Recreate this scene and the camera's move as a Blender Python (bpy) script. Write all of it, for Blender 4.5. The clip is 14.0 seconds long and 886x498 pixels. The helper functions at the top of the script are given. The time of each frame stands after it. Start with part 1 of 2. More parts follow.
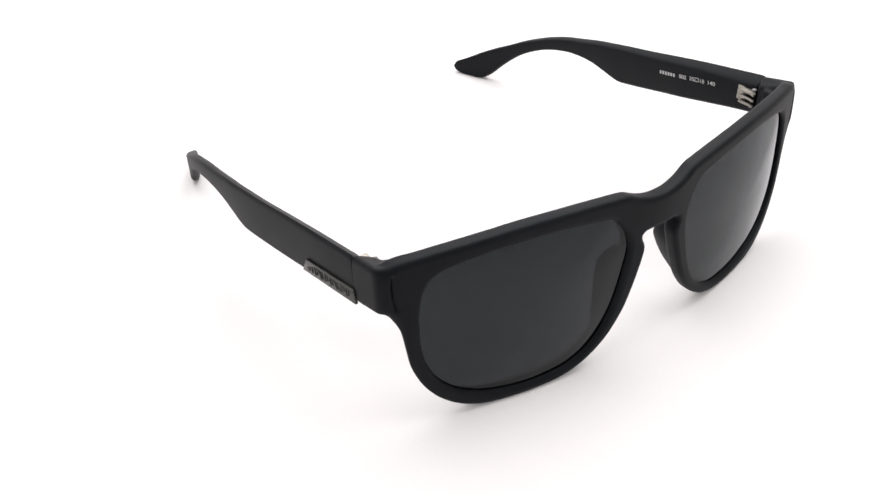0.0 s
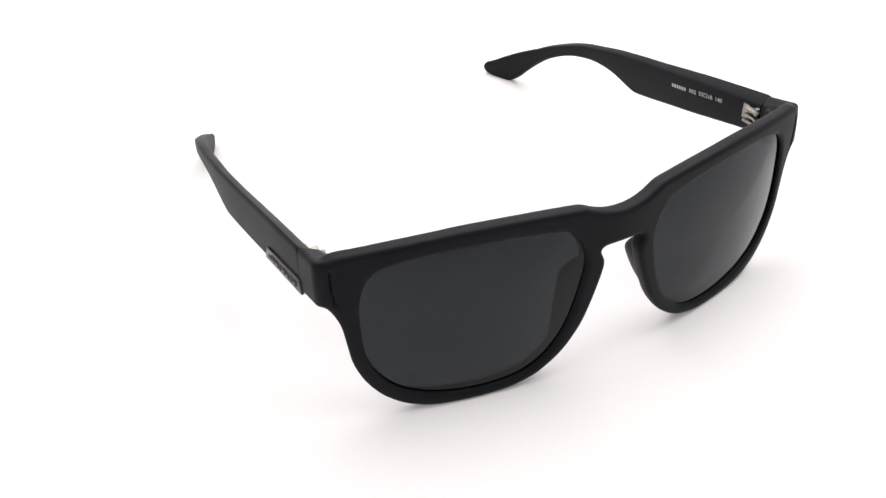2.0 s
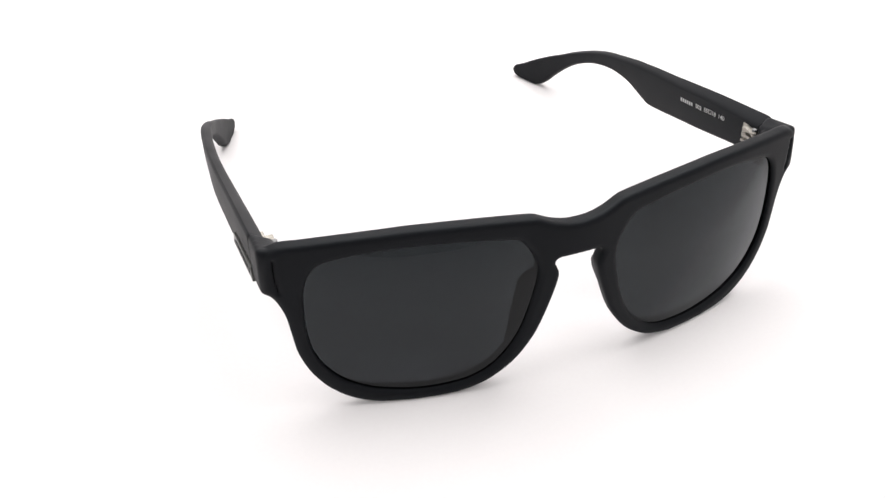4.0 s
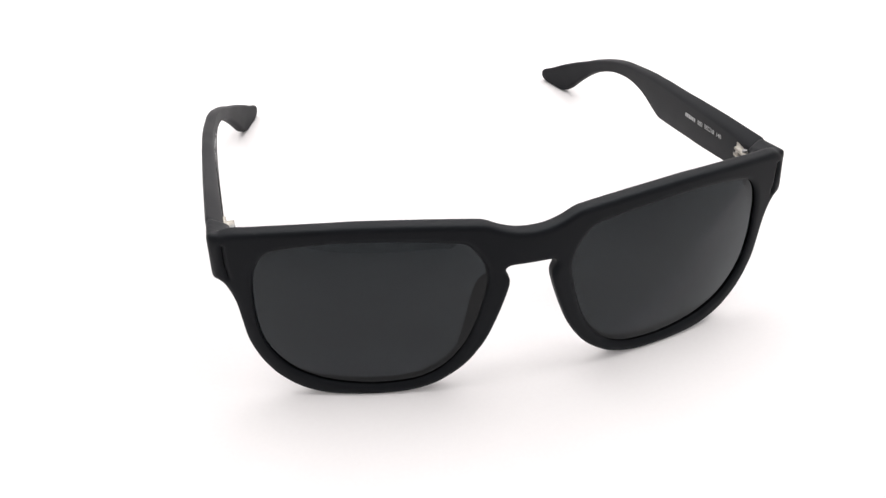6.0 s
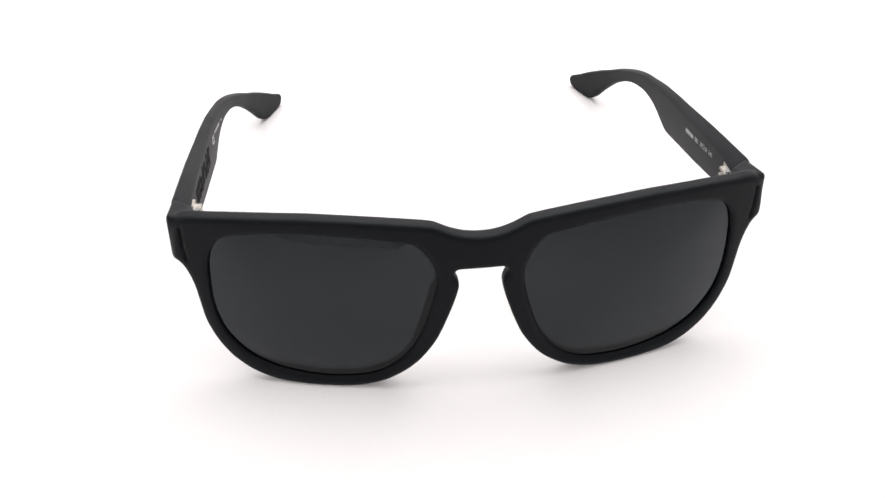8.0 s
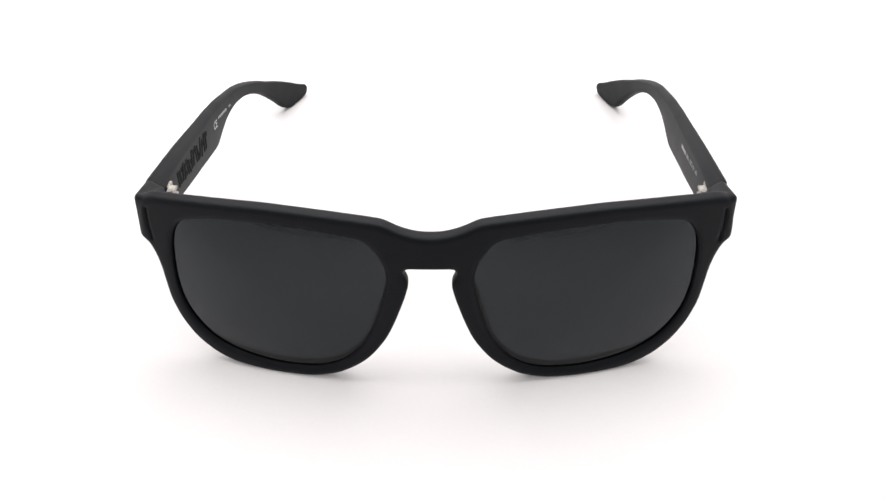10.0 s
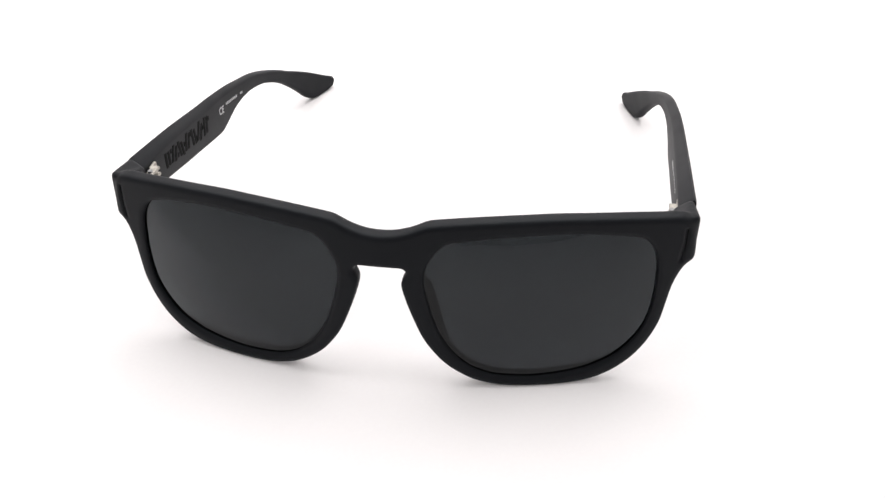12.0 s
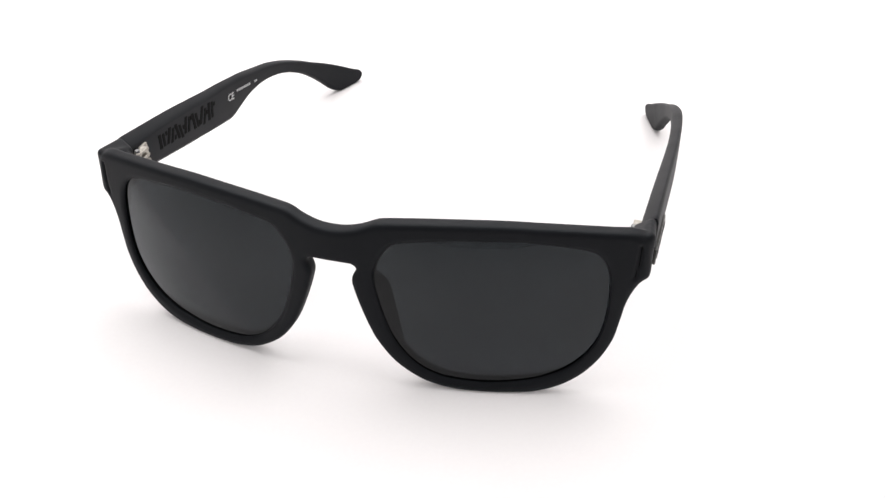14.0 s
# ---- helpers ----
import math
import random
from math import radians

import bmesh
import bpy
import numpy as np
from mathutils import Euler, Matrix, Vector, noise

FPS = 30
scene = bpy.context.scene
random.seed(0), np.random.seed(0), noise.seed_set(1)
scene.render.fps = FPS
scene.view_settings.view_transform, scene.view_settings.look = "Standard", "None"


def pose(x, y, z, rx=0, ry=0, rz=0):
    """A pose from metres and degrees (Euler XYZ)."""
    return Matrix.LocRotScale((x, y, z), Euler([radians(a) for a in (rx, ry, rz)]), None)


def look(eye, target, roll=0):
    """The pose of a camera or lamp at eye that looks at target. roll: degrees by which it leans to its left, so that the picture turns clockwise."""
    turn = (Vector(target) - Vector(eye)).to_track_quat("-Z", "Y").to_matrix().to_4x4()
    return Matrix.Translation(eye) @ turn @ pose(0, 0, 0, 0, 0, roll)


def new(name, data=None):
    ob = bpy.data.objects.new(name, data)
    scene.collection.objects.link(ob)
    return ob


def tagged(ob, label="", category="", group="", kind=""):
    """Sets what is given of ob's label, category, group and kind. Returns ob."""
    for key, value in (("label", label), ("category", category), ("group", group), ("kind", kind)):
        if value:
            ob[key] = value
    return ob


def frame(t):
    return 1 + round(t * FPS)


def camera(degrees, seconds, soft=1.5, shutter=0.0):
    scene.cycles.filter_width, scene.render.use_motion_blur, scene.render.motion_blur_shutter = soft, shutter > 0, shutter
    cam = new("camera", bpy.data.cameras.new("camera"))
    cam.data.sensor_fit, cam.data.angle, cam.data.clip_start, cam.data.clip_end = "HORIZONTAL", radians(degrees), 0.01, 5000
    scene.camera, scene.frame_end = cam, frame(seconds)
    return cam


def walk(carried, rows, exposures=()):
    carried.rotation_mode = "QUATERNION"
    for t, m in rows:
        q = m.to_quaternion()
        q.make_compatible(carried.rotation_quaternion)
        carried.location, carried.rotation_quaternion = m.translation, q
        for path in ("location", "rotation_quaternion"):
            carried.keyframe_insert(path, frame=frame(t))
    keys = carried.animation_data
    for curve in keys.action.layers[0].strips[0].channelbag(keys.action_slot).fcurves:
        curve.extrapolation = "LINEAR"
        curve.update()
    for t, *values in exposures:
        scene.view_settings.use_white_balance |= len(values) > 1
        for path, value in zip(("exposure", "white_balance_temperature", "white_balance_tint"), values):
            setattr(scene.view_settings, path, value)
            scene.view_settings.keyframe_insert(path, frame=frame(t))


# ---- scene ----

# ---- camera: stands still, looking down on a small white table ----
EYE = (0.0, -0.25474, 0.16328)
AIM = (-0.00148, -0.04961, 0.01225)
cam = camera(51.83, 14.0, soft=1.4)
walk(cam, [(0.0, look(EYE, AIM, -1.406)), (14.0, look(EYE, AIM, -1.406))])

# the sunglasses turn about the upright axis through the world's origin
TURN_START, TURN_RATE, TURN_EASE = 36.171, -3.8438, 0.00272
OFF_AXIS = Vector((-0.00078, -0.08834, 0.0))

# ---- light: one large overhead softbox over a paper sweep, plus added white world fill ----
scene.view_settings.exposure = 0.0
world = bpy.data.worlds.new("white_fill_world")
world.use_nodes = True
world.node_tree.nodes["Background"].inputs[0].default_value = (1.0, 0.99, 0.98, 1)
world.node_tree.nodes["Background"].inputs[1].default_value = 1.0
scene.world = world


def softbox(name, eye, target, sx, sy, watts, colour):
    lamp = bpy.data.lights.new(name, "AREA")
    lamp.shape, lamp.size, lamp.size_y, lamp.energy, lamp.color = "RECTANGLE", sx, sy, watts, colour
    ob = new(name, lamp)
    ob.matrix_world = look(eye, target)
    return ob


softbox("overhead_softbox", (0.0, 0.36, 0.95), (0.0, 0.10, 0.0), 1.4, 1.15, 17.2, (1.0, 0.985, 0.975))


# ---- materials ----
def principled(name, colour, rough, metal=0.0, spec=0.5):
    m = bpy.data.materials.new(name)
    m.use_nodes = True
    b = m.node_tree.nodes["Principled BSDF"]
    b.inputs["Base Color"].default_value = (*colour, 1)
    b.inputs["Roughness"].default_value = rough
    b.inputs["Metallic"].default_value = metal
    b.inputs["Specular IOR Level"].default_value = spec
    return m, m.node_tree, b


def grain(m, tree, b, scale, strength, distance, low, high, rough=None, wide=0.15):
    """Two scales of noise: fine relief and tone, and broad patches that shift the tone and gloss."""
    n, l = tree.nodes, tree.links
    co = n.new("ShaderNodeTexCoord")
    fine, broad = n.new("ShaderNodeTexNoise"), n.new("ShaderNodeTexNoise")
    fine.inputs["Scale"].default_value, fine.inputs["Detail"].default_value = scale, 4
    broad.inputs["Scale"].default_value, broad.inputs["Detail"].default_value = scale * wide * 0.2, 3
    for t in (fine, broad):
        l.new(co.outputs["Object"], t.inputs["Vector"])
    mix = n.new("ShaderNodeMix")
    mix.inputs[0].default_value = 0.5
    l.new(fine.outputs["Fac"], mix.inputs[2])
    l.new(broad.outputs["Fac"], mix.inputs[3])
    ramp = n.new("ShaderNodeValToRGB")
    ramp.color_ramp.elements[0].position, ramp.color_ramp.elements[1].position = 0.3, 0.7
    ramp.color_ramp.elements[0].color, ramp.color_ramp.elements[1].color = (*low, 1), (*high, 1)
    l.new(mix.outputs[0], ramp.inputs["Fac"])
    l.new(ramp.outputs["Color"], b.inputs["Base Color"])
    bump = n.new("ShaderNodeBump")
    bump.inputs["Strength"].default_value, bump.inputs["Distance"].default_value = strength, distance
    l.new(fine.outputs["Fac"], bump.inputs["Height"])
    l.new(bump.outputs["Normal"], b.inputs["Normal"])
    if rough:
        span = n.new("ShaderNodeMapRange")
        span.inputs["To Min"].default_value, span.inputs["To Max"].default_value = rough
        l.new(broad.outputs["Fac"], span.inputs["Value"])
        l.new(span.outputs["Result"], b.inputs["Roughness"])
    return m


PAPER = grain(*principled("white_seamless_paper", (0.86, 0.85, 0.85), 0.75, spec=0.2), 900, 0.012, 0.0001,
              (0.855, 0.822, 0.828), (0.875, 0.848, 0.853))
CLOTH = grain(*principled("pale_grey_cloth", (0.58, 0.58, 0.58), 0.9, spec=0.1), 300, 0.2, 0.001, (0.55, 0.55, 0.55), (0.62, 0.62, 0.62))
GREY_WALL = grain(*principled("grey_room_paint", (0.3, 0.3, 0.3), 0.8), 60, 0.1, 0.001, (0.42, 0.42, 0.42), (0.48, 0.48, 0.48))
RUBBER = grain(*principled("matte_black_rubberised_plastic", (0.0034, 0.0036, 0.005), 0.5, spec=0.152), 2600, 0.10, 0.00012,
               (0.0026, 0.0028, 0.0039), (0.0043, 0.0045, 0.0062), (0.46, 0.58))
RUBBER.node_tree.nodes["Principled BSDF"].inputs["Specular Tint"].default_value = (0.9, 0.96, 1.0, 1)
STROKE = grain(*principled("deep_black_moulded_strokes", (0.002, 0.002, 0.0024), 0.7, spec=0.07), 1500, 0.05, 0.0001, (0.0018, 0.0018, 0.002), (0.003, 0.003, 0.0034))
# near-black stand-in for the shade inside the corner grooves
GROOVE_SHADE = grain(*principled("groove_shade_rubber", (0.002, 0.002, 0.002), 0.9, spec=0.05), 1500, 0.05, 0.0001, (0.0025, 0.0025, 0.0027), (0.004, 0.004, 0.0042))
GUNMETAL = grain(*principled("brushed_gunmetal", (0.07, 0.07, 0.066), 0.4, 0.85), 1800, 0.3, 0.0001, (0.03, 0.03, 0.028), (0.085, 0.085, 0.08), (0.26, 0.42))
RELIEF = grain(*principled("dark_gunmetal_relief", (0.03, 0.03, 0.03), 0.45, 0.8), 1800, 0.3, 0.0001, (0.012, 0.012, 0.012), (0.03, 0.03, 0.028), (0.3, 0.45))
STEEL = grain(*principled("hinge_steel", (0.35, 0.32, 0.28), 0.4, 1.0), 1400, 0.3, 0.0001, (0.15, 0.142, 0.13), (0.48, 0.45, 0.40), (0.38, 0.55))
NICKEL = grain(*principled("dull_nickel", (0.3, 0.3, 0.3), 0.45, 1.0), 1400, 0.3, 0.0001, (0.12, 0.12, 0.12), (0.28, 0.28, 0.28), (0.4, 0.55))
PRINT = grain(*principled("white_pad_print", (0.7, 0.7, 0.7), 0.6), 3000, 0.05, 0.0001, (0.6, 0.6, 0.6), (0.75, 0.75, 0.75))
FAINT_PRINT = grain(*principled("worn_white_print", (0.5, 0.5, 0.5), 0.6), 3000, 0.05, 0.0001, (0.4, 0.4, 0.4), (0.6, 0.6, 0.6))


def tinted_glass(name, tint, ior):
    """Dark see-through tint with a thin low-reflection gloss on top; ior 0 leaves the gloss out (inner side)."""
    m = bpy.data.materials.new(name)
    m.use_nodes = True
    n, l = m.node_tree.nodes, m.node_tree.links
    n.remove(n["Principled BSDF"])
    out = n["Material Output"]
    co, noise_tex, ramp = n.new("ShaderNodeTexCoord"), n.new("ShaderNodeTexNoise"), n.new("ShaderNodeValToRGB")
    noise_tex.inputs["Scale"].default_value = 45
    l.new(co.outputs["Object"], noise_tex.inputs["Vector"])
    ramp.color_ramp.elements[0].color = (*[c * 0.96 for c in tint], 1)
    ramp.color_ramp.elements[1].color = (*[c * 1.04 for c in tint], 1)
    l.new(noise_tex.outputs["Fac"], ramp.inputs["Fac"])
    clear = n.new("ShaderNodeBsdfTransparent")
    l.new(ramp.outputs["Color"], clear.inputs["Color"])
    if not ior:
        l.new(clear.outputs[0], out.inputs["Surface"])
        return m
    gloss, edge, mix = n.new("ShaderNodeBsdfGlossy"), n.new("ShaderNodeFresnel"), n.new("ShaderNodeMixShader")
    gloss.inputs["Color"].default_value, gloss.inputs["Roughness"].default_value = (0.96, 0.98, 1.0, 1), 0.0
    edge.inputs["IOR"].default_value = ior
    l.new(edge.outputs[0], mix.inputs[0])
    l.new(clear.outputs[0], mix.inputs[1])
    l.new(gloss.outputs[0], mix.inputs[2])
    l.new(mix.outputs[0], out.inputs["Surface"])
    return m


LENS = tinted_glass("smoke_grey_lens", (0.0182, 0.0213, 0.0234), 1.305)
LENS_BACK = tinted_glass("smoke_grey_lens_inner_side", (0.95, 0.95, 0.95), 0)


# ---- mesh helpers (things are drawn in millimetres, then scaled) ----
def part(name, bm, material, parent=None, label="", smooth=True):
    me = bpy.data.meshes.new(name)
    bm.to_mesh(me)
    bm.free()
    return mesh_part(name, me, material, parent, label, smooth)


def mesh_part(name, me, material, parent=None, label="", smooth=True):
    me.materials.clear()
    me.materials.append(material)
    if smooth:
        for f in me.polygons:
            f.use_smooth = True
        me.set_sharp_from_angle(angle=radians(38))
    ob = new(name, me)
    ob.parent = parent
    return tagged(ob, label)


def smooth_loop(points, step=0.7, closed=True):
    """A Catmull-Rom curve through the points, sampled at even steps."""
    pts = [Vector(p) for p in points]
    n = len(pts)
    fine = []
    for i in range(n if closed else n - 1):
        if closed:
            a, b, c, d = pts[i - 1], pts[i], pts[(i + 1) % n], pts[(i + 2) % n]
        else:
            a, b, c, d = pts[max(i - 1, 0)], pts[i], pts[i + 1], pts[min(i + 2, n - 1)]
        for k in range(12):
            u = k / 12
            fine.append(0.5 * (2 * b + (c - a) * u + (2 * a - 5 * b + 4 * c - d) * u * u + (3 * b - a - 3 * c + d) * u ** 3))
    if not closed:
        fine.append(pts[-1])
    ring = fine + ([fine[0]] if closed else [])
    run = np.concatenate([[0], np.cumsum([(q - p).length for p, q in zip(ring, ring[1:])])])
    count = max(8, int(run[-1] / step))
    at = np.linspace(0, run[-1], count, endpoint=not closed)
    cols = [np.interp(at, run, [v[j] for v in ring]) for j in range(len(pts[0]))]
    return [Vector(v) for v in zip(*cols)]


def rounded_box(bm, lo, hi, r=0.5, seg=3):
    made = bmesh.ops.create_cube(bm, size=1)["verts"]
    lo, hi = Vector(lo), Vector(hi)
    for v in made:
        v.co = Vector([(lo[j] + hi[j]) / 2 + v.co[j] * (hi[j] - lo[j]) for j in range(3)])
    edges = list({e for v in made for e in v.link_edges})
    bmesh.ops.bevel(bm, geom=edges, offset=r, segments=seg, affect="EDGES", profile=0.5)


def flat_to_mesh(data, voxel=0.0, soften=0):
    """Evaluates a curve, text or mesh into a new mesh; with voxel, as one fused and softened skin."""
    ob = new("workpiece", data)
    if voxel:
        fuse = ob.modifiers.new("fuse", "REMESH")
        fuse.mode, fuse.voxel_size = "VOXEL", voxel
        ease = ob.modifiers.new("ease", "SMOOTH")
        ease.factor, ease.iterations = 0.5, soften
    bpy.context.view_layer.update()
    me = bpy.data.meshes.new_from_object(ob.evaluated_get(bpy.context.evaluated_depsgraph_get()))
    bpy.data.objects.remove(ob)
    return me


# ---- the setting: white paper sweep; unseen cloth curtains and dim rear room, added for bounce ----
def paper_sweep():
    bm = bmesh.new()
    line = [(-0.55, 0.0), (0.6, 0.0)]
    line += [(0.6 + 0.3 * math.sin(a), 0.3 - 0.3 * math.cos(a)) for a in np.linspace(0.1, math.pi / 2, 14)] + [(0.9, 1.3)]
    rows = [[bm.verts.new((x, y, z)) for y, z in line] for x in (-0.75, 0.75)]
    for i in range(len(line) - 1):
        bm.faces.new((rows[0][i], rows[1][i], rows[1][i + 1], rows[0][i + 1]))
    bmesh.ops.recalc_face_normals(bm, faces=bm.faces)
    ob = part("backdrop", bm, PAPER)
    thick = ob.modifiers.new("thickness", "SOLIDIFY")
    thick.thickness, thick.offset = 0.002, 1
    return tagged(ob, "white seamless paper sweep, evenly lit, lying flat", "backdrop", kind="structure")


def slab(name, lo, hi, material, label, category):
    bm = bmesh.new()
    rounded_box(bm, lo, hi, 0.003, 1)
    return tagged(part(name, bm, material), label, category, kind="structure")


sweep = paper_sweep()
# out of view on both sides, added to shape bounced light and lens reflections
slab("bounce_panel_west", (-1.30, -0.55, -0.80), (-1.27, 0.95, 1.3), CLOTH, "unseen pale grey cloth panel beside the table, added to bounce light", "wall")
slab("bounce_panel_east", (1.27, -0.55, -0.80), (1.30, 0.95, 1.3), CLOTH, "unseen pale grey cloth panel beside the table, added to bounce light", "wall")
# added behind the camera; its grey sets what lenses and frame front reflect
slab("reflected_wall_south", (-2.0, -1.95, -0.8), (2.0, -1.9, 2.0), GREY_WALL, "unseen plain grey wall behind the camera, added for reflections", "wall")
slab("floor", (-2.0, -1.9, -0.85), (2.0, 1.5, -0.8), GREY_WALL, "plain grey floor under the table", "floor")


def work_table():
    thing = tagged(new("table"), "grey work table under the white paper sweep", "table", kind="structure")
    bm = bmesh.new()
    rounded_box(bm, (-0.76, -0.56, -0.045), (0.76, 0.92, -0.006), 0.003, 1)
    part("tabletop", bm, CLOTH, thing)
    for x in (-0.72, 0.68):
        for y in (-0.52, 0.84):
            bm = bmesh.new()
            rounded_box(bm, (x, y, -0.8), (x + 0.04, y + 0.04, -0.045), 0.003, 1)
            part("leg", bm, CLOTH, thing)


work_table()


# ---- sunglasses ----
# millimetres: x across, y back from the face of the frame, z up from the table
def face_y(x, z):
    """Depth of the wrapped, tilted front of the frame."""
    return -2.75 + x * x / 360 + 0.069 * z


def wrap(x, z, d):
    """Flat drawing (across, up, depth) to the wrapped front, in metres; the bridge stands a little forward."""
    g = math.exp(-(x / 13) ** 2)
    lean = 0.027 * (z - 37)   # the front sits slightly askew on its arms
    return Vector((x + lean, face_y(x, z) + d - 1.3 * g, z + 0.8 * g)) / 1000


TOP = [(0, 43.3), (3.3, 43.55), (6.5, 44.45), (8.4, 45.25), (10.6, 46.3), (12.8, 46.75), (19.3, 47.4), (25.8, 47.85), (32.3, 48.1), (39, 48.2),
       (45.8, 47.9), (52.8, 47.45), (58.6, 46.95), (64.5, 46.3), (68, 45.7), (70.1, 44.6), (71.2, 42.8)]
SIDE = [(71.75, 39.5), (72.1, 35.5), (71.9, 33.7), (70.8, 33), (69.5, 31.2), (68.0, 27.5), (67.2, 22.3), (66.5, 17.5), (65.4, 14.1), (63.9, 10.9),
        (61.6, 7.6), (59.2, 5.2), (56.1, 3.0), (52.4, 1.4), (48.6, 0.5)]
NOSE = [(44, 0.1), (38, 0.0), (31, 0.3), (26.6, 1.1), (22.9, 2.3), (20.8, 3.4), (17.8, 5.4), (14.9, 8.0), (12.4, 11.2), (10.2, 14.8), (8.3, 19.3),
        (6.7, 23.8), (5.6, 27.4), (5.05, 30.1), (5.5, 31.8), (6.2, 33.3), (5.85, 34.2), (5.1, 34.55), (2.5, 34.6)]
APERTURE = [(63.7, 32), (63.2, 35.0), (62.3, 37.7), (60.6, 40.2), (58.2, 41.6), (52.8, 42.8), (45.7, 43.7), (38.9, 43.9), (32.3, 43.7), (25.7, 43.2),
            (19.3, 42.3), (16.3, 41.8), (14.6, 40.9), (13, 39.0), (11.5, 36.5), (10.45, 33.2), (10.5, 30), (11.6, 24.8), (12.8, 20.5), (14.1, 16.8),
            (15.9, 13.1), (18.6, 9.4), (21.8, 6.5), (25.2, 4.7), (29, 3.6), (36, 3.0), (42, 3.3), (48.2, 4.3), (52.0, 5.5), (56.3, 7.7),
            (59.8, 11.1), (62.4, 15.4), (63.7, 20.4), (64.1, 26.5)]
RIM_DEPTH, RIM_ROUND = 4.4, 1.25


def to_glasses(me):
    """Flat drawing (across, up, depth) to the wrapped shape, in metres."""
    for v in me.vertices:
        x, z, d = v.co
        a = abs(x)
        low = min(max((32 - z) / 4, 0), 1)
        side = low * min(max((a - 44) / 18, 0), 1)
        d *= 1 - 0.5 * side                                               # the rim thins towards its outer lower side
        x -= math.copysign(0.22 * side * max(d - 0.6, 0), x)              # and draws in towards its back
        z -= 0.045 * d * min(max((z - 40) / 4, 0), 1) * min(max((66 - a) / 3, 0), 1)   # the brow falls a little to the back
        if a > 66:                                                        # end pieces taper a little towards the hinge
            x -= 0.075 * max(d - 1.5, 0) if x > 0 else 0.0
        if d < 1.2 and 33.6 < z < 43.4:                                   # upright decorative groove near the outer corner
            line = 69.3 - 0.018 * (z - 38.4) ** 2 + 0.05 * (z - 38)
            fade = min((z - 33.6) / 0.8, (43.4 - z) / 0.8, 1)
            d += 0.6 * fade * math.exp(-((a - line) / 0.42) ** 2)
        v.co = wrap(x, z, d)
    me.update()
    return me


def front_frame(parent):
    half = TOP + SIDE + NOSE
    outer = smooth_loop(half + [(-x, z) for x, z in reversed(half) if x > 0])
    hole = smooth_loop(APERTURE)
    curve = bpy.data.curves.new("rim_outline", "CURVE")
    curve.dimensions, curve.fill_mode = "2D", "BOTH"
    curve.extrude, curve.bevel_depth, curve.bevel_resolution = RIM_DEPTH / 2 - RIM_ROUND, RIM_ROUND, 3
    curve.offset = -RIM_ROUND
    for ring in (outer, hole, [Vector((-p.x, p.y)) for p in reversed(hole)]):
        s = curve.splines.new("POLY")
        s.points.add(len(ring) - 1)
        for q, p in zip(s.points, ring):
            q.co = (p.x, p.y, 0, 1)
        s.use_cyclic_u = True
    flat = flat_to_mesh(curve)
    bm = bmesh.new()
    bm.from_mesh(flat)
    for v in bm.verts:
        v.co.z += RIM_DEPTH / 2
    for s in (-1, 1):  # the end pieces turn back towards the temples
        lo, hi = sorted((s * 67.0, s * (71.95 if s > 0 else 72.5)))
        end = bmesh.new()
        rounded_box(end, (lo, 33.0, 0.6), (hi, 45.2, 11.5), 1.15)
        for v in end.verts:
            v.co.y -= (0.17 if v.co.y > 38 else 0.22) * max(v.co.z - 1.5, 0)
            if abs(v.co.x) < 69 and v.co.y > 39 and v.co.z > 6:
                v.co.y -= 1.2
            if abs(v.co.x) > 71 and v.co.y > 41 - 0.17 * v.co.z:
                v.co.y -= 0.15
        piece = bpy.data.meshes.new("end_piece")
        end.to_mesh(piece)
        end.free()
        bm.from_mesh(piece)
        lo, hi = sorted((s * 65.6, s * 69.5))
        rounded_box(bm, (lo, 34, 1.5), (hi, 44.2, 4.9), 0.9)
        lo, hi = sorted((s * 64.9, s * 67.4))
        rounded_box(bm, (lo, 34.5, 3.5), (hi, 42.3, 9.2), 0.7)   # hinge block behind the corner
    me = bpy.data.meshes.new("rim_flat")
    bm.to_mesh(me)
    bm.free()
    me = flat_to_mesh(me, 0.38, 7)
    return mesh_part("front_frame", to_glasses(me), RUBBER, parent, "matte black moulded front with keyhole bridge")


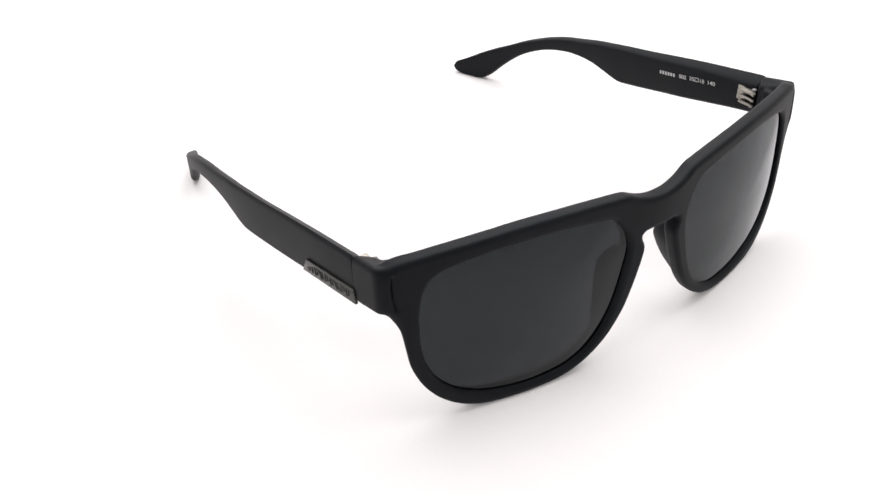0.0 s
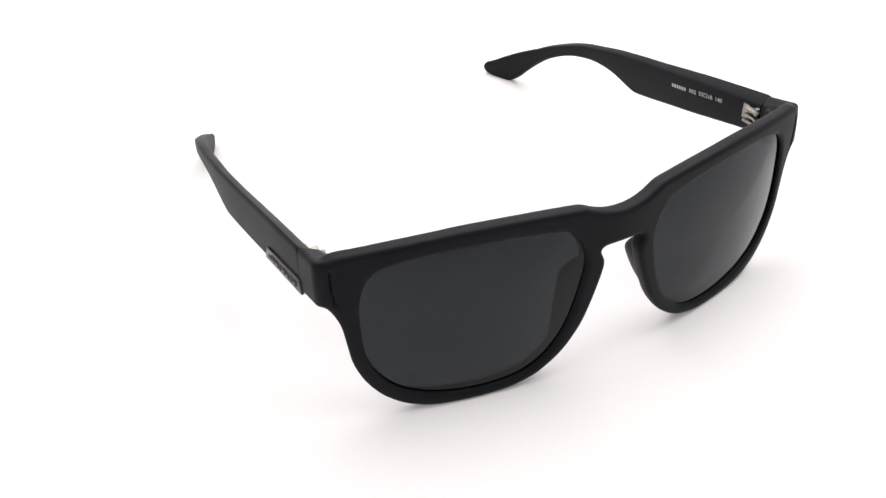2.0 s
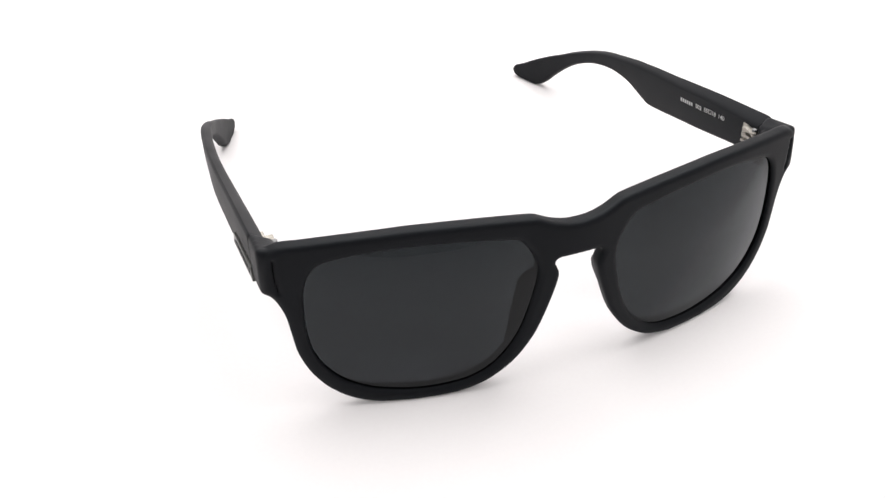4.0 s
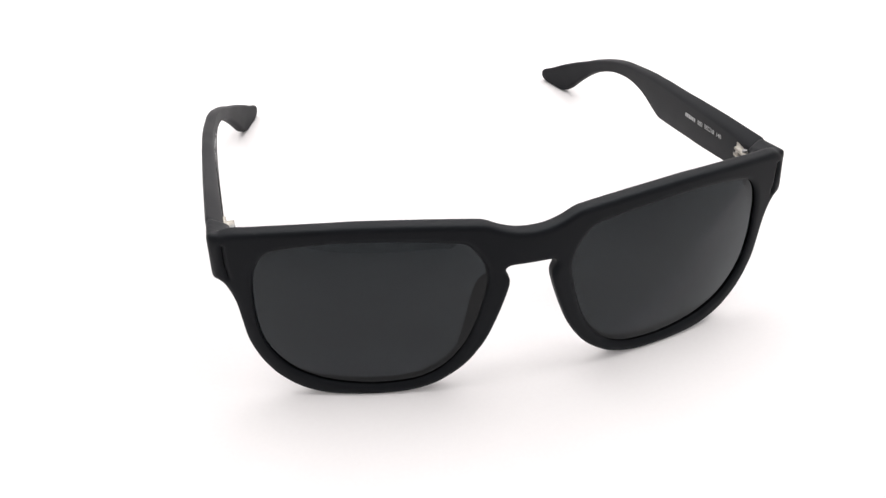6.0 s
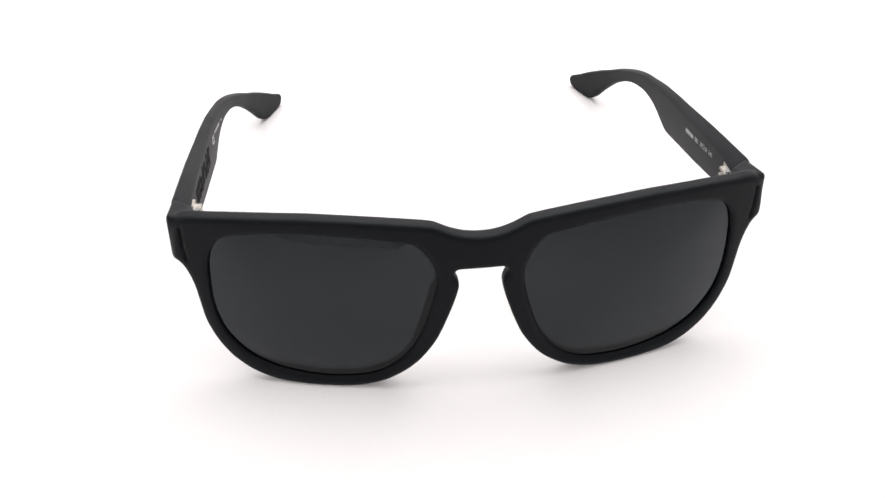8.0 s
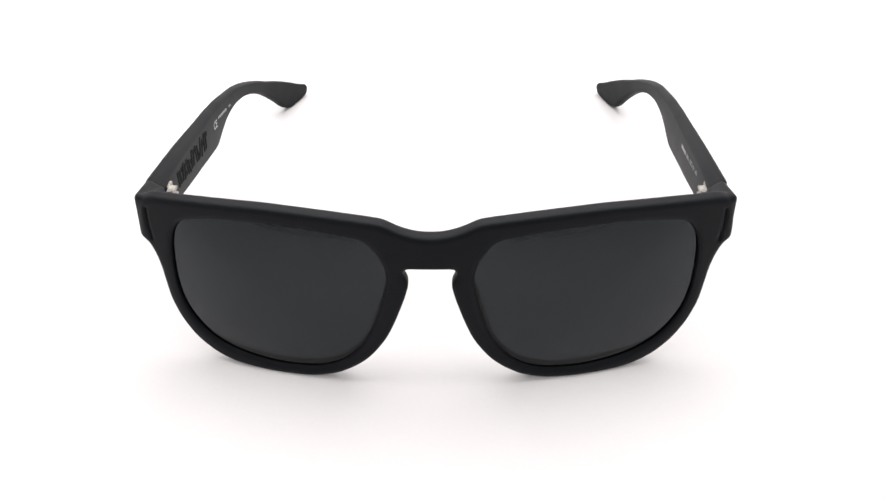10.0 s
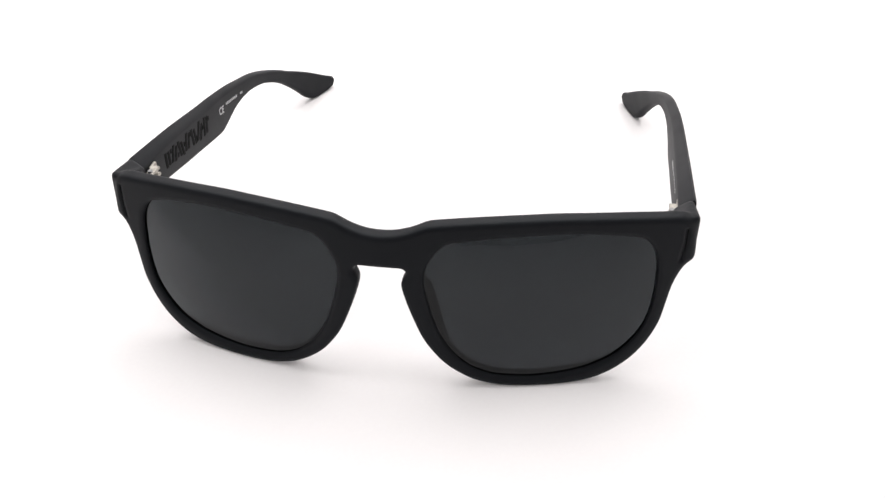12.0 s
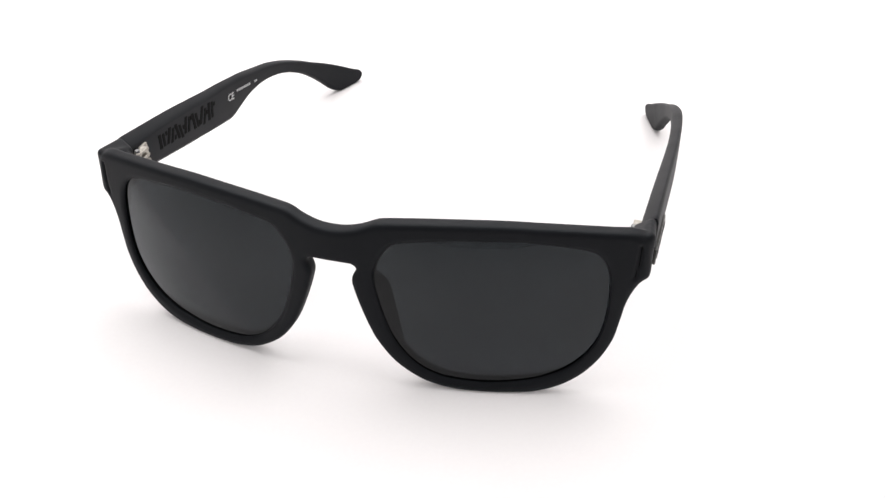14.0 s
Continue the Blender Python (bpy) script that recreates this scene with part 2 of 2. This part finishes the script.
def lens(parent, s):
    ring = smooth_loop(APERTURE, 0.9)
    cx = sum(p.x for p in ring) / len(ring)
    cz = sum(p.y for p in ring) / len(ring)
    bm = bmesh.new()
    layers = []
    for depth in (-1.25, -0.05):   # more strongly curved than the rim
        loops = []
        for k in range(1, 11):
            g = k / 10
            loop = []
            for p in ring:
                grow = g * 1.018
                x, z = cx + (p.x - cx) * grow, cz + (p.y - cz) * grow
                loop.append(bm.verts.new(wrap(s * x, z, depth + 2.4 * g * g)))
            loops.append(loop)
        mid = bm.verts.new(wrap(s * cx, cz, depth))
        layers.append((mid, loops))
    n = len(ring)
    backs = set()
    for side, (mid, loops) in enumerate(layers):
        start = len(bm.faces)
        for i in range(n):
            j = (i + 1) % n
            bm.faces.new((mid, loops[0][i], loops[0][j]))
            for a, b in zip(loops, loops[1:]):
                bm.faces.new((a[i], b[i], b[j], a[j]))
        if side:
            backs = set(range(start, len(bm.faces)))
    for i in range(n):
        j = (i + 1) % n
        bm.faces.new((layers[0][1][-1][i], layers[1][1][-1][i], layers[1][1][-1][j], layers[0][1][-1][j]))
    bmesh.ops.recalc_face_normals(bm, faces=bm.faces)
    ob = part("lens", bm, LENS, parent, "dark smoke grey tinted lens, glossy")
    ob.data.materials.append(LENS_BACK)
    for f in ob.data.polygons:
        if f.index in backs:
            f.material_index = 1
    return ob


def nose_pad(parent, s):
    """A soft fin behind the nasal side of the rim."""
    line = smooth_loop([(7.2, 29.5), (7.2, 25.5), (8.7, 20.8), (10.8, 16.2), (13.6, 11.6), (16.6, 8.0)], 0.6, closed=False)
    bm = bmesh.new()
    rings = []
    for i, p in enumerate(line):
        u = i / (len(line) - 1)
        swell = max(math.sin(min(u / 0.3, 1) * math.pi / 2), 0.12) ** 0.8 * (1 - 0.88 * u ** 2.2)
        loop = []
        for k in range(16):
            a = 2 * math.pi * k / 16
            d = 5.6 - 2.2 * u * u + 5.2 * swell * math.sin(a)
            wide = math.copysign(abs(math.cos(a)) ** 0.5, math.cos(a))   # a flattened oval that lies flush with the rim
            x = p.x + 1.6 * (1 - 0.6 * u * u) + 1.8 * swell * wide + 0.12 * (d - 3)
            loop.append(bm.verts.new(wrap(s * x, p.y, d)))
        rings.append(loop)
    for a, b in zip(rings, rings[1:]):
        for k in range(16):
            bm.faces.new((a[k], a[(k + 1) % 16], b[(k + 1) % 16], b[k]))
    bm.faces.new(rings[0])
    bm.faces.new(rings[-1])
    bmesh.ops.recalc_face_normals(bm, faces=bm.faces)
    return part("nose_pad", bm, RUBBER, parent)


def groove_shade(parent, s):
    """Thin near-black strip that paints the shade at the bottom of the curved groove near the outer corner."""
    bm = bmesh.new()
    rows = []
    for z in np.linspace(34.4, 42.6, 12):
        x = 69.3 - 0.018 * (z - 38.4) ** 2 + 0.05 * (z - 38)
        rows.append([bm.verts.new(wrap(s * (x + u), z, d)) for u, d in ((-0.22, 1.0), (-0.2, 0.52), (0.2, 0.52), (0.22, 1.0))])
    for p, q in zip(rows, rows[1:]):
        for k in range(4):
            bm.faces.new((p[k], p[(k + 1) % 4], q[(k + 1) % 4], q[k]))
    bm.faces.new(rows[0])
    bm.faces.new(rows[-1])
    bmesh.ops.recalc_face_normals(bm, faces=bm.faces)
    part("groove_shade", bm, GROOVE_SHADE, parent, "near-black strip painting the shade in the curved groove")


# stations along a temple: top edge y, z and bottom edge y, z
TEMPLE = [(25.0, 43.6, 25.0, 30.9), (35, 42.0, 34, 29.2), (46, 40.2, 44, 27.1), (57.5, 38.1, 54, 25.0), (69.5, 35.8, 66, 22.8), (79, 34.2, 76, 21.1),
          (83, 33.45, 80.6, 20.5), (86.5, 32.8, 84, 21.0), (90.5, 32.1, 88, 22), (95.5, 31, 92.5, 23), (101.5, 29.6, 97.5, 23.5)]
EAR = [(108.5, 28.0, 103.5, 23.4), (115, 26.0, 109, 22.6), (121.5, 23.5, 115.5, 21), (128.5, 20.4, 122, 18.4), (134, 17.5, 128, 15.2),
       (140, 14.6, 133, 11.6), (145.3, 11.8, 138, 7.2), (149.8, 9.2, 142.5, 2.8), (153.2, 7.1, 146.5, 0.2), (156, 5.6, 150.5, 0), (157.5, 4.8, 154.3, 0), (158.2, 4.0, 156.5, 0.3)]
PLAN_Y = [20, 26, 50, 80, 100, 115, 130, 140, 146, 156, 163]
PLAN_X = [70.35, 70.35, 70.75, 71.4, 71.1, 70, 67.6, 65.1, 63.3, 59.4, 56]


PLAN_FINE = smooth_loop([(y, x) for y, x in zip(PLAN_Y, PLAN_X)], 1.0, closed=False)


def arm_half(y):
    return float(np.interp(y, [26, 50, 80, 110, 145, 158], [2.0, 1.85, 1.6, 1.6, 1.6, 1.3]))


def temple_mid(y, s):
    """Middle of an arm across; the arm on the negative side is bent a little further out, its tip further in."""
    mid = float(np.interp(y, [p.x for p in PLAN_FINE], [p.y for p in PLAN_FINE]))
    return mid + float(np.interp(y, [25, 50, 85, 120, 145, 160], [0.15, 0.5, 0.5, -0.1, -0.9, -1.5] if s < 0 else [-0.4, -0.35, -0.4, -0.5, -0.6, -0.7]))


def temple(parent, s):
    stations = smooth_loop([Vector((*t, 0)[:4]) for t in TEMPLE + EAR], 1.3, closed=False)
    bm = bmesh.new()
    rings = []
    n = len(stations)
    for i, (ty, tz, by, bz) in enumerate(stations):
        u = i / (n - 1)
        half = arm_half((ty + by) / 2)
        height = math.hypot(ty - by, tz - bz)
        shrink = 1.0
        if i == 0:
            shrink = 0.97
        if i >= n - 3:
            shrink = (0.985, 0.95, 0.86)[i - n + 3]
        r = min(1.2, height * 0.3)
        loop = []
        for cxn, czn, a0 in ((1, 1, 0), (-1, 1, 90), (-1, -1, 180), (1, -1, 270)):
            for k in range(5):
                a = radians(a0 + 22.5 * k)
                off = cxn * (half - r) + r * math.cos(a)
                h = (czn * (height / 2 - r) + r * math.sin(a)) / height + 0.5
                h, off = 0.5 + (h - 0.5) * shrink, off * shrink
                y, z = by + (ty - by) * h, bz + (tz - bz) * h
                roll = float(np.interp(y, [26, 60, 100, 140], [2.5, 1.8, 0.8, 0.0]))   # the top rolls down towards the inner side
                under = float(np.interp(y, [26, 60, 76, 90], [1.6, 1.1, 0.4, 0.0]))            # and the bottom up
                z -= roll * max(2 * h - 1, 0) ** 2 * max(0.6 - off / half, 0) / 1.6
                z += under * max(1 - 2 * h, 0) ** 2 * max(0.6 - off / half, 0) / 1.6
                loop.append(bm.verts.new((s * (temple_mid(y, s) + off) / 1000, y / 1000, z / 1000)))
        rings.append(loop)
    tip = sum((v.co for v in rings[-1]), Vector()) / len(rings[-1])
    way = (tip - sum((v.co for v in rings[-3]), Vector()) / len(rings[-3])).normalized()
    for size, out in ((0.82, 0.0004), (0.6, 0.0008), (0.3, 0.001)):   # rounded end
        rings.append([bm.verts.new(tip + (v.co - tip) * size + way * out) for v in rings[n - 1]])
    m = len(rings[0])
    for a, b in zip(rings, rings[1:]):
        for k in range(m):
            bm.faces.new((a[k], a[(k + 1) % m], b[(k + 1) % m], b[k]))
    bm.faces.new(rings[0])
    bm.faces.new(rings[-1])
    bmesh.ops.recalc_face_normals(bm, faces=bm.faces)
    return part("temple", bm, RUBBER, parent, "matte black temple arm with drooping ear end")


def hinge(arm, s):
    """Steel leaf let into the arm, three knuckles on an upright pin, leaf on the end piece."""
    bm = bmesh.new()
    rounded_box(bm, (67.9, 27.9, 34.9), (68.7, 31.3, 39.4), 0.15, 1)
    for v in bm.verts:
        v.co = (s * v.co.x / 1000, v.co.y / 1000, v.co.z / 1000)
    bmesh.ops.recalc_face_normals(bm, faces=bm.faces)
    part("hinge_leaf", bm, STEEL, arm, "bright steel hinge leaf")
    for k, (z0, z1) in enumerate(((35.0, 35.8), (36.8, 37.6), (38.6, 39.4), (40.1, 40.7))):
        bm = bmesh.new()
        made = bmesh.ops.create_cone(bm, cap_ends=True, segments=20, radius1=0.65, radius2=0.65, depth=z1 - z0)["verts"]
        for v in made:
            v.co += Vector((66.4, 24.6, (z0 + z1) / 2))
        if k < 3:   # the fourth is the head of the pin
            rounded_box(bm, (66.0, 24.9, z0), (68.1, 29.2, z1), 0.15, 1)
        for v in bm.verts:
            v.co = (s * v.co.x / 1000, v.co.y / 1000, v.co.z / 1000)
        bmesh.ops.recalc_face_normals(bm, faces=bm.faces)
        part("hinge_knuckle" if k < 3 else "hinge_pin", bm, STEEL if k < 3 else NICKEL, arm)


def arm_frame(s, y, up, inner):
    """A frame on the arm's inner or outer face: x along the arm, y up, z out of the face, in metres. up: 0 bottom edge, 1 top edge."""
    ys = [t[0] for t in TEMPLE]
    top = float(np.interp(y, ys, [t[1] for t in TEMPLE]))
    low = float(np.interp(y, [t[2] for t in TEMPLE], [t[3] for t in TEMPLE]))
    z = low + (top - low) * up
    out = -s if inner else s
    slope = math.atan2(-0.168, 1)
    along = Vector((0, math.cos(slope), math.sin(slope)))
    normal = Vector((out, 0, 0))
    if (along.cross(Vector((0, 0, 1)))).dot(normal) < 0:
        along = -along
    rise = normal.cross(along)
    x = s * (temple_mid(y, s) + (0.02 - arm_half(y) if inner else arm_half(y) - 0.02))
    m = Matrix((along, rise, normal)).transposed().to_4x4()
    m.translation = Vector((x, y, z)) / 1000
    return m


def on_face(me, s, inner, proud):
    """Lays flat marks onto the gently bowed face of the arm."""
    for v in me.vertices:
        y = v.co.y * 1000
        face = temple_mid(y, s) + (-arm_half(y) if inner else arm_half(y))
        lift = v.co.x * 1000 - s * temple_mid(y, s)
        out = -s if inner else s
        v.co.x = (s * face + out * proud) / 1000 if lift * out > 0 else v.co.x
    me.update()


def lettering(name, body, size, m, material, arm, depth=0.00004, label="", bold=0.0, stretch=1.0):
    data = bpy.data.curves.new("text", "FONT")
    data.body, data.size, data.extrude, data.align_x, data.align_y = body, size, depth, "CENTER", "CENTER"
    data.offset = bold
    me = flat_to_mesh(data)
    me.transform(m @ Matrix.Diagonal((stretch, 1, 1, 1)))
    on_face(me, 1 if m.translation.x > 0 else -1, True, 0.05)
    return mesh_part(name, me, material, arm, label, smooth=False)


def bars(name, pieces, m, material, arm, depth, label=""):
    """Plain raised bars (centre along, centre up, width, height, lean) on the face frame m."""
    bm = bmesh.new()
    for a, u, w, h, lean in pieces:
        b2 = bmesh.new()
        rounded_box(b2, (a - w / 2, u - h / 2, -0.1), (a + w / 2, u + h / 2, depth), min(w, h, depth) * 0.2, 1)
        for v in b2.verts:
            v.co.x += (v.co.y - u) * lean
        tmp = bpy.data.meshes.new("bar")
        b2.to_mesh(tmp)
        b2.free()
        bm.from_mesh(tmp)
        bpy.data.meshes.remove(tmp)
    side = 1 if m.translation.x > 0 else -1
    out = 1 if (m.to_3x3() @ Vector((0, 0, 1))).x > 0 else -1
    for v in bm.verts:
        lift = v.co.z
        v.co = m @ (v.co / 1000)
        y = v.co.y * 1000
        v.co.x = (side * (temple_mid(y, side) + side * out * arm_half(y)) + out * (lift + 0.03)) / 1000
    bmesh.ops.recalc_face_normals(bm, faces=bm.faces)
    return part(name, bm, material, arm, label, smooth=False)


def plaque(arm, s):
    """Slanted gunmetal plate along the lower outer edge of the arm, with raised bars."""
    m = arm_frame(s, 35.2, 0.165, False)
    flip = 1 if (m.to_3x3() @ Vector((1, 0, 0))).y < 0 else -1   # which way the front lies
    bm = bmesh.new()
    rounded_box(bm, (-11.2, -2.1, -0.3), (11.2, 1.9, 0.5), 0.2, 2)
    for v in bm.verts:
        if v.co.x * flip < 0:
            v.co.x -= flip * (-v.co.y + 0.5) * 0.75
    for v in bm.verts:
        lift = v.co.z
        v.co = m @ (v.co / 1000)
        y = v.co.y * 1000
        v.co.x = s * (temple_mid(y, s) + arm_half(y) + lift + 0.03) / 1000
    bmesh.ops.recalc_face_normals(bm, faces=bm.faces)
    part("plaque", bm, GUNMETAL, arm, "brushed gunmetal plaque on the outer lower edge")
    pieces = [(flip * -9.4, -0.5, 1.3, 1.3, 0.5), (flip * -7.6, -0.2, 0.5, 1.8, 0.2)]   # a small emblem, then seven block shapes
    for k in range(7):
        a = flip * (-5.6 + 2.35 * k)
        lean = (0.0, -0.3, 0.25)[k % 3]
        pieces += [(a - 0.6, 0.0, 0.5, 2.3, lean), (a + 0.3, 0.2, 0.45, 1.7, lean), (a + 1.0, (0.7, -0.6, 0.1)[k % 3], 0.45, 0.6, lean)]
    bars("plaque_relief", pieces, m, RELIEF, arm, 0.68, "dark relief shapes")


def arm_marks_left(arm, s):
    """Inside of the arm: a dark raised row of slanted strokes, the conformity mark and a small illegible line."""
    m = arm_frame(s, 54.2, 0.55, True)
    pieces = []
    for k, lean in enumerate((-0.12, 0.3, -0.35, 0.2, -0.25, 0.32, 0.05)):
        a, tall = -14.6 + 4.8 * k, 4.4 + 0.2 * k
        pieces += [(a - 1.3, 0.3 * (k % 2), 1.35, tall, lean), (a + 0.7, -0.3 * (k % 3), 1.2, tall * 0.9, lean), (a + 2.2, (1.5, -1.3, 0.2)[k % 3], 0.9, 1.3, lean)]
    bars("raised_lettering", pieces, m, STROKE, arm, 0.07, "black raised strokes")
    lettering("printed_mark", "CE", 3.3 / 1000, arm_frame(s, 81.4, 0.57, True), PRINT, arm, bold=0.00008)
    m = arm_frame(s, 89.8, 0.545, True)
    bars("printed_line", [(-4 + 1.15 * k, 0, 0.62, 0.8, 0) for k in range(8)] + [(7.6, 0, 0.5, 0.7, 0), (8.6, 0, 0.5, 0.7, 0)], m, FAINT_PRINT, arm, 0.03)


def arm_marks_right(arm, s):
    """Inside of the arm: printed size line."""
    for y, body in ((52.6, "002"), (46.9, "55\u25a118"), (41.3, "140")):
        lettering("printed_size", body, 1.75 / 1000, arm_frame(s, y, 0.60, True), PRINT, arm, bold=0.00003, stretch=1.2)
    m = arm_frame(s, 59.0, 0.60, True)
    bars("printed_code", [(-2.9 + 1.15 * k, 0, 0.66, 1.1, 0) for k in range(6)], m, FAINT_PRINT, arm, 0.03)


def sunglasses():
    thing = tagged(new("sunglasses"), "matte black square sunglasses, dark grey lenses, open on white paper", "sunglasses")
    front_frame(thing)
    for s in (-1, 1):
        lens(thing, s)
        nose_pad(thing, s)
        groove_shade(thing, s)
        arm = temple(thing, s)
        hinge(arm, s)
        plaque(arm, s)
        if s < 0:
            arm_marks_left(arm, s)
        else:
            arm_marks_right(arm, s)
    return thing


glasses = sunglasses()


def motions():
    rows = []
    for k in range(29):
        t = k * 0.5
        turn = TURN_START + TURN_RATE * t + TURN_EASE * (t - 7) ** 2
        spin = pose(0, 0, 0, 0, 0, turn)
        place = spin @ OFF_AXIS
        rows.append((t, pose(place.x, place.y, 0.0, 0, 0, turn)))
    walk(glasses, rows)


motions()
